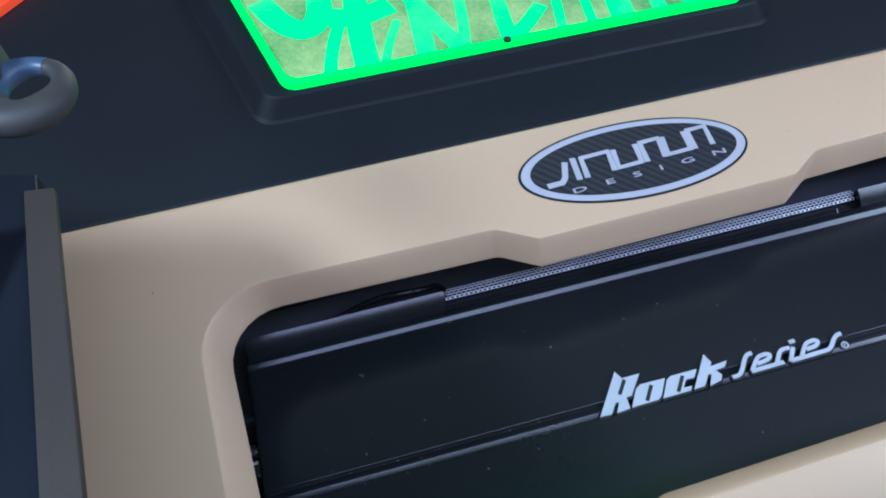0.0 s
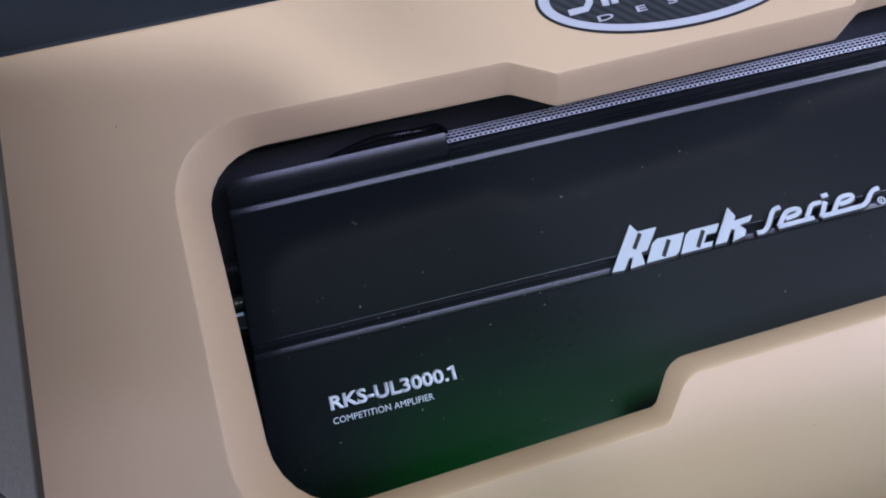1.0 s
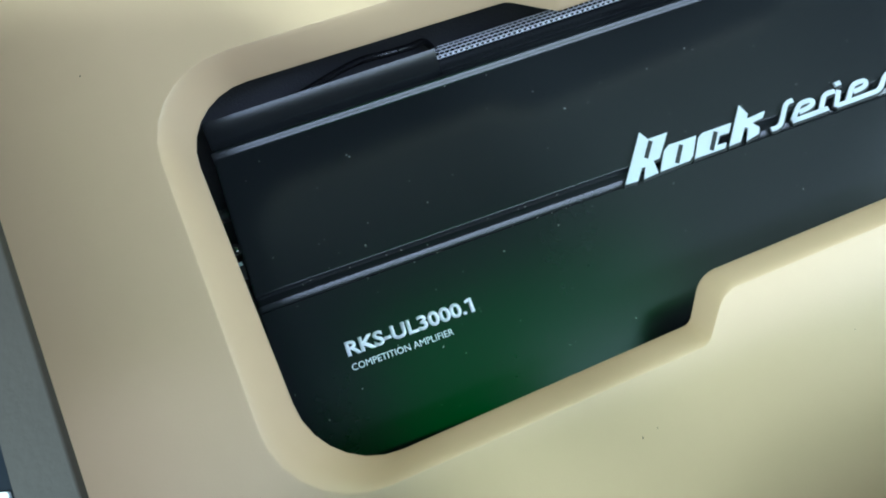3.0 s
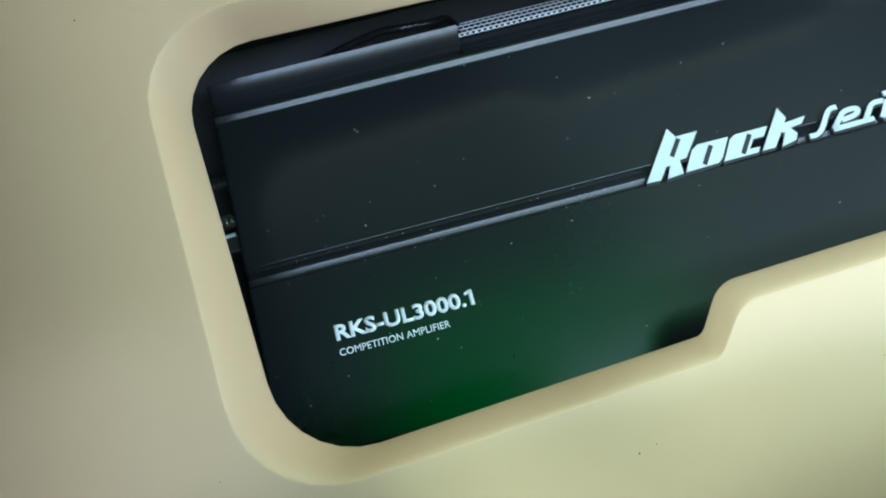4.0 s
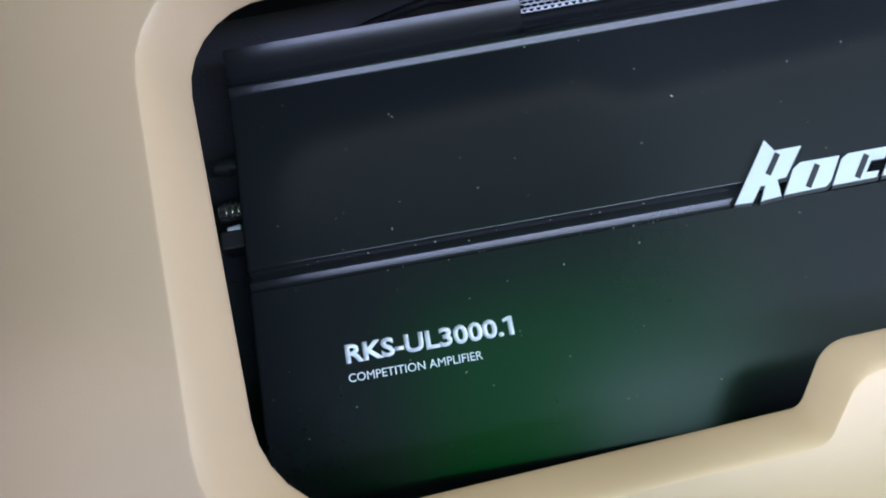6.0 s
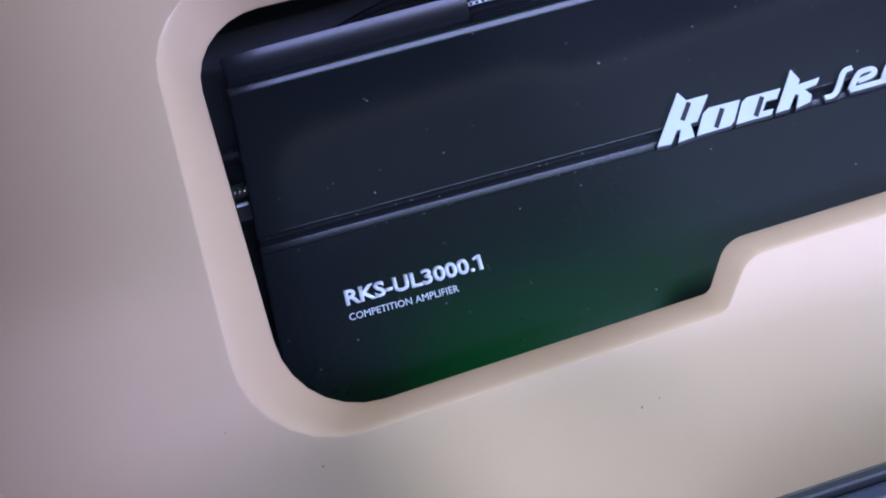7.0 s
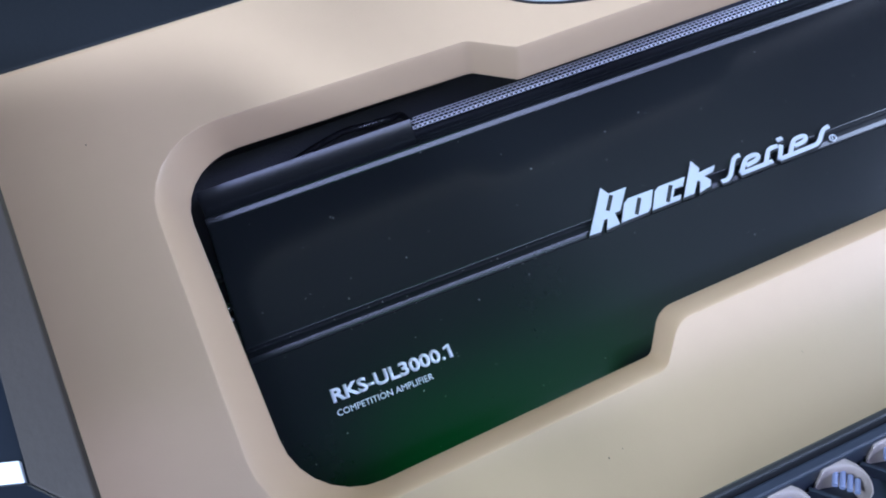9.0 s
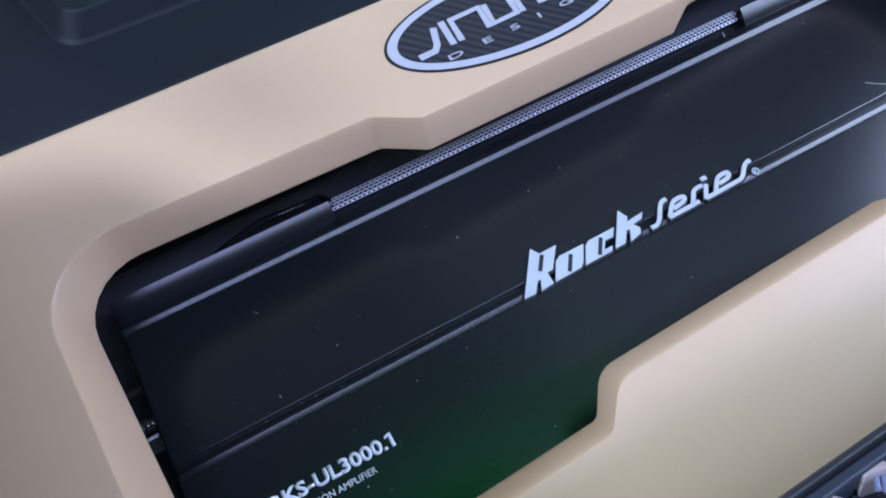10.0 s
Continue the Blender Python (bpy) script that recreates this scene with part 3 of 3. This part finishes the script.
# engraved strokes: the points along each and its width
STROKES = [(((-0.009, 0.395), (0.005, 0.362), (0.022, 0.350), (0.036, 0.369), (0.038, 0.405)), 0.020), (((0.027, 0.298), (0.034, 0.325), (0.048, 0.358)), 0.010),
           (((0.056, 0.298), (0.059, 0.339), (0.069, 0.414)), 0.019), (((0.040, 0.362), (0.063, 0.356), (0.090, 0.364)), 0.020), (((0.069, 0.300), (0.077, 0.321), (0.090, 0.345)), 0.007),
           (((0.101, 0.298), (0.106, 0.339), (0.115, 0.414)), 0.015), (((0.130, 0.298), (0.119, 0.330), (0.106, 0.372)), 0.014), (((0.131, 0.300), (0.139, 0.330), (0.150, 0.395)), 0.009),
           (((0.167, 0.298), (0.171, 0.339), (0.185, 0.414)), 0.013), (((0.168, 0.304), (0.183, 0.311), (0.204, 0.332)), 0.012), (((0.210, 0.300), (0.217, 0.330), (0.230, 0.395)), 0.008),
           (((0.224, 0.352), (0.237, 0.349), (0.251, 0.354)), 0.009), (((0.236, 0.300), (0.240, 0.330), (0.251, 0.405)), 0.008), (((0.262, 0.300), (0.268, 0.339), (0.282, 0.405)), 0.020),
           (((0.294, 0.300), (0.298, 0.330), (0.307, 0.395)), 0.012), (((0.323, 0.300), (0.326, 0.339), (0.336, 0.405)), 0.016)]


for i, (pts, wide) in enumerate(STROKES):
    part("engraved_stroke", stroke(bmesh.new(), curved(pts), wide, -0.0134 - 0.0001 * (i % 5), -0.0128), GREEN_PALE, sign, "pale green engraved stroke" if not i else "")
bm = bmesh.new()
tube(bm, (0.1634, -0.0172, 0.2982), (0.1634, -0.0125, 0.2982), 0.0030, n=14)
part("screw", bm, BLACK, sign, "small black screw head", smooth=40)

# red lamp at the top of the dark panel
red = thing("red_lamp", BOARD, "small red glowing lamp strip on the dark panel", "lamp")
bm = bmesh.new()
extrude(bm, rounded([(-0.2483, 0.4197, 0.004), (-0.1406, 0.5188, 0.004), (-0.1590, 0.5389, 0.004), (-0.2666, 0.4399, 0.004)], 4), -0.001, 0.0065)
part("lens", bm, RED_LAMP, red)

# ---- level tray in front of the board, with its row of cells ----
TRAY_POSE = LEAN @ pose(0.15, -0.2386, -0.1187, -25, -1.5, 7.0)
tray = thing("terminal_tray", TRAY_POSE, "dark blue plastic tray with a row of lit cells", "tray")
T0, T1 = -0.155, 0.42
bm = bmesh.new()
box(bm, T0, T1, -0.0022, 0.0055, -0.0024, 0.0, 0.0007)
part("lip", bm, BLACK, tray, "black rubber lip")
bm = bmesh.new()
box(bm, T0, T1, 0.0004, 0.0165, -0.0060, -0.0026, 0.0008)
part("rail", bm, TRAY, tray)
bm = bmesh.new()
box(bm, T0, T1, 0.0120, 0.0185, -0.066, -0.0062, 0.0006)
part("floor", bm, TRAY, tray)
bm = bmesh.new()
box(bm, T0, T1, 0.0187, 0.150, -0.016, -0.0085, 0.001)
part("upright", bm, BLACK, tray, "black upright panel under the tray")
CELL, SMALLER = 0.0180, 0.545


SLANT = radians(-50.5)


def cell(parent, u):
    """One slanted compartment: a shelf with an arched hood standing on it, ribbed core and a glowing block."""
    m = Matrix.Translation((u, 0, -0.0072)) @ Matrix.Rotation(-SLANT, 4, "Y") @ Matrix.Scale(SMALLER, 4)
    def turned(bm):
        bmesh.ops.transform(bm, matrix=m, verts=bm.verts)
        return bm
    part("divider", turned(box(bmesh.new(), -0.003, 0.100, 0.0145, 0.0215, -0.0026, -0.0004, 0.0005)), TRAY, parent, "thin dark divider")
    n = 40
    outer, inner = [], []
    for i in range(n + 1):
        a = math.pi * i / n
        k = 0.0008 + 0.0046 * math.sin(a) + 0.0044 * math.sin(a) * math.cos(a)
        p = Vector((0.0115 - 0.0118 * math.cos(a) - 0.0022 * math.sin(a), 0.0152 * math.sin(a) ** 0.8))
        c = Vector((0.0122, 0.0))
        outer.append(tuple(p))
        inner.append(tuple(p + (c - p).normalized() * k))
    ring = outer + inner[::-1]
    def tucked(k):
        return [(p[0] + (q[0] - p[0]) * k, p[1] + (q[1] - p[1]) * k) for p, q in zip(ring, ring[::-1])]
    bm = bmesh.new()
    vs = loft(bm, [[(x, y, z) for x, z in tucked(k)] for k, y in ((0.0, 0.0215), (0.0, 0.0060), (0.05, 0.0046), (0.15, 0.0038), (0.28, 0.0035))])
    bm.faces.new(vs[-1])
    part("hood", turned(bm), CREAM, parent, "cream arched hood", smooth=75)
    for q in range(4):
        x = 0.0072 + q * 0.0034
        part("core", turned(tube(bmesh.new(), (x, 0.0085, 0.0006), (x - 0.0006, 0.0085, 0.0098 - 0.0008 * abs(q - 1)), 0.0014, n=12)), LAVENDER, parent, "lavender rib" if not q else "", smooth=40)
    # green light on the cell floor, put in as a faintly glowing block
    part("glow_block", turned(box(bmesh.new(), 0.0330, 0.095, 0.0165, 0.0215, 0.0110, 0.0215, 0.0022, 3)), TEAL, parent, "teal block with green glow put into it")


for k in range(17):
    cell(tray, -0.1475 + k * CELL)

# ---- trimmed box at the side ----
side_box = thing("side_box", LEAN, "grey-trimmed box with a dark blue recessed face and a painted highlight", "box")
YF = -0.258
CORNER, UP, ALONG = Vector((-0.0452, -0.0700)), Vector((-0.0306, 0.190)).normalized(), Vector((-0.961, 0.276))
TIP = 0.183          # how far the box leans towards the board, per metre of height
TALL, WIDE = 0.2165, 0.36


def at(a, b, c):
    """Point of the box: a along its lower edge, b up its side edge, c in depth."""
    p = CORNER + ALONG * a + UP * b
    return (p.x, YF + c + TIP * b, p.y)


def bar(outer, inner, back=0.0042):
    """Mitred bar between an outer and an inner edge, its face sloping in towards the recess."""
    bm = bmesh.new()
    (a, b), (c, d) = outer, inner
    v = [bm.verts.new(at(*p)) for p in ((*a, 0), (*b, 0), (*d, 0.0025), (*c, 0.0025), (*a, back), (*b, back), (*d, back), (*c, back))]
    for q in ((0, 1, 2, 3), (7, 6, 5, 4), (0, 4, 5, 1), (1, 5, 6, 2), (2, 6, 7, 3), (3, 7, 4, 0)):
        bm.faces.new([v[i] for i in q])
    bmesh.ops.bevel(bm, geom=list(bm.edges), offset=0.0006, segments=2, affect="EDGES", profile=0.5)
    return bm


def block_at(a0, a1, b0, b1, c0, c1, bevel=0.0006):
    bm = bmesh.new()
    v = [bm.verts.new(at(a, b, c)) for a in (a0, a1) for b in (b0, b1) for c in (c0, c1)]
    for q in ((0, 1, 3, 2), (4, 6, 7, 5), (0, 4, 5, 1), (2, 3, 7, 6), (0, 2, 6, 4), (1, 5, 7, 3)):
        bm.faces.new([v[i] for i in q])
    bmesh.ops.bevel(bm, geom=list(bm.edges), offset=bevel, segments=2, affect="EDGES", profile=0.5)
    return bm


TW, BW = 0.0160, 0.0125
part("body", block_at(0.0100, WIDE, 0.0090, TALL + 0.016, 0.0045, 0.0200, 0.0006), BLUE_DARK, side_box)
part("side_trim_bar", bar(((0, 0), (0, TALL)), ((TW, BW), (TW, TALL))), GREY_FRAME, side_box, "grey-brown trim bar")
# blue instead of grey: the sky it mirrors is put into its colour
part("lower_trim_bar", bar(((0, 0), (WIDE, 0)), ((TW, BW), (WIDE, BW))), BLUE_DARK, side_box, "glossy lower trim bar, mirrored sky put into its blue")
# highlight on the blue face, put in as a white strip
part("stripe", block_at(TW + 0.0012, WIDE - TW - 0.001, BW + 0.0003, BW + 0.0068, 0.0030, 0.0046, 0.0003), WHITE_PRINT, side_box, "white strip painted in for a highlight")

ring = thing("cable_ring", LEAN, "grey-brown rubber cable loop with a blue clip", "cable")


def loop(first, last, grow, n=30):
    """Part of the loop, thicker below than above."""
    bm = bmesh.new()
    rows = []
    for i in range(n + 1):
        a = first + (last - first) * i / n
        d = Vector((math.cos(a), math.sin(a)))
        o, k = Vector((-0.0697, 0.1493)) + d * 0.0222, Vector((-0.0673, 0.1534)) + d * 0.0096
        c, r = (o + k) / 2, (o - k).length / 2 * grow
        row = []
        for j in range(12):
            b = 2 * math.pi * j / 12
            q = c + d * (r * math.cos(b))
            row.append((q.x, -0.270 + min(r, 0.0075) * math.sin(b), q.y))
        rows.append(row)
    vs = loft(bm, rows)
    bm.faces.new(vs[0])
    bm.faces.new(vs[-1])
    return bm


part("loop", loop(radians(-170), radians(62), 1.0), TUBE, ring, smooth=60)
part("clip", loop(radians(58), radians(165), 1.06), BLUE_CLIP, ring, "dull blue clip", smooth=60)
bm = bmesh.new()
box(bm, -0.1031, -0.0767, -0.285, -0.262, 0.1547, 0.1796, 0.004)
part("plug", bm, TUBE, ring, "grey rubber plug")

# ---- unseen boot assumed round it; it also blocks and shapes light ----
def plain(name, mat, b, kind="structure"):
    bm = bmesh.new()
    box(bm, *b)
    return tagged(part(name, bm, mat), kind=kind)


plain("floor", CARPET, (-0.95, 1.2, -0.948, 0.948, -0.05, 0.0))
plain("wall_back", CARPET, (-0.95, 1.2, 0.95, 1.0, -0.05, 1.598))
# unseen wall added to darken what the ridge's lower half mirrors
plain("rear_sky_blocker", CARPET, (-0.95, 1.2, -1.0, -0.952, -0.05, 0.93))
plain("wall_left", CARPET, (-1.0, -0.952, -1.0, 1.0, -0.05, 1.598))
plain("wall_right", CARPET, (1.202, 1.25, -1.0, 1.0, -0.05, 1.598))
# ceiling cut short so that sky mirrors in the amplifier face
plain("ceiling", SHELL, (-1.0, 1.25, 0.10, 1.0, 1.60, 1.65))
# unseen ledge, its height chosen to shade the lower board
plain("low_light_blocker", SHELL, (-0.95, 1.2, -0.55, -0.52, 0.0, 0.532))
plain("ground", ASPHALT, (-60, 60, -80, 60, -0.80, -0.70))
# unseen panel added to keep sky out of the amplifier's lower reflection
bm = bmesh.new()
box(bm, -0.45, 0.42, -0.83, -0.79, -0.11, 0.34, 0.01)
sky_blocker = tagged(part("sky_blocker", bm, BLACK), kind="structure")
sky_blocker.matrix_world = LEAN
# panel added out of view to shade the left of the board
bm = bmesh.new()
box(bm, -0.46, -0.102, -0.2365, -0.2225, -0.40, 0.12, 0.004)
shade_panel = part("side_shade_panel", bm, CARPET)
shade_panel.matrix_world = LEAN
tagged(shade_panel, "unseen black panel that shades the board and touches the framed box", "panel")
bm = bmesh.new()
box(bm, -0.80, -0.40, -0.45, -0.10, 0.0, 0.57, 0.01)
tagged(part("side_trim", bm, CARPET), "black carpeted block that carries the side box", "block")
for x0, x1 in ((-0.35, -0.31), (0.85, 0.89)):
    bm = bmesh.new()
    box(bm, x0, x1, -0.09, 0.09, 0.0, 0.175, 0.003)
    tagged(part("rack_foot", bm, BLACK), "black wooden foot under the slanted boards", "stand", "feet of the slanted rack")
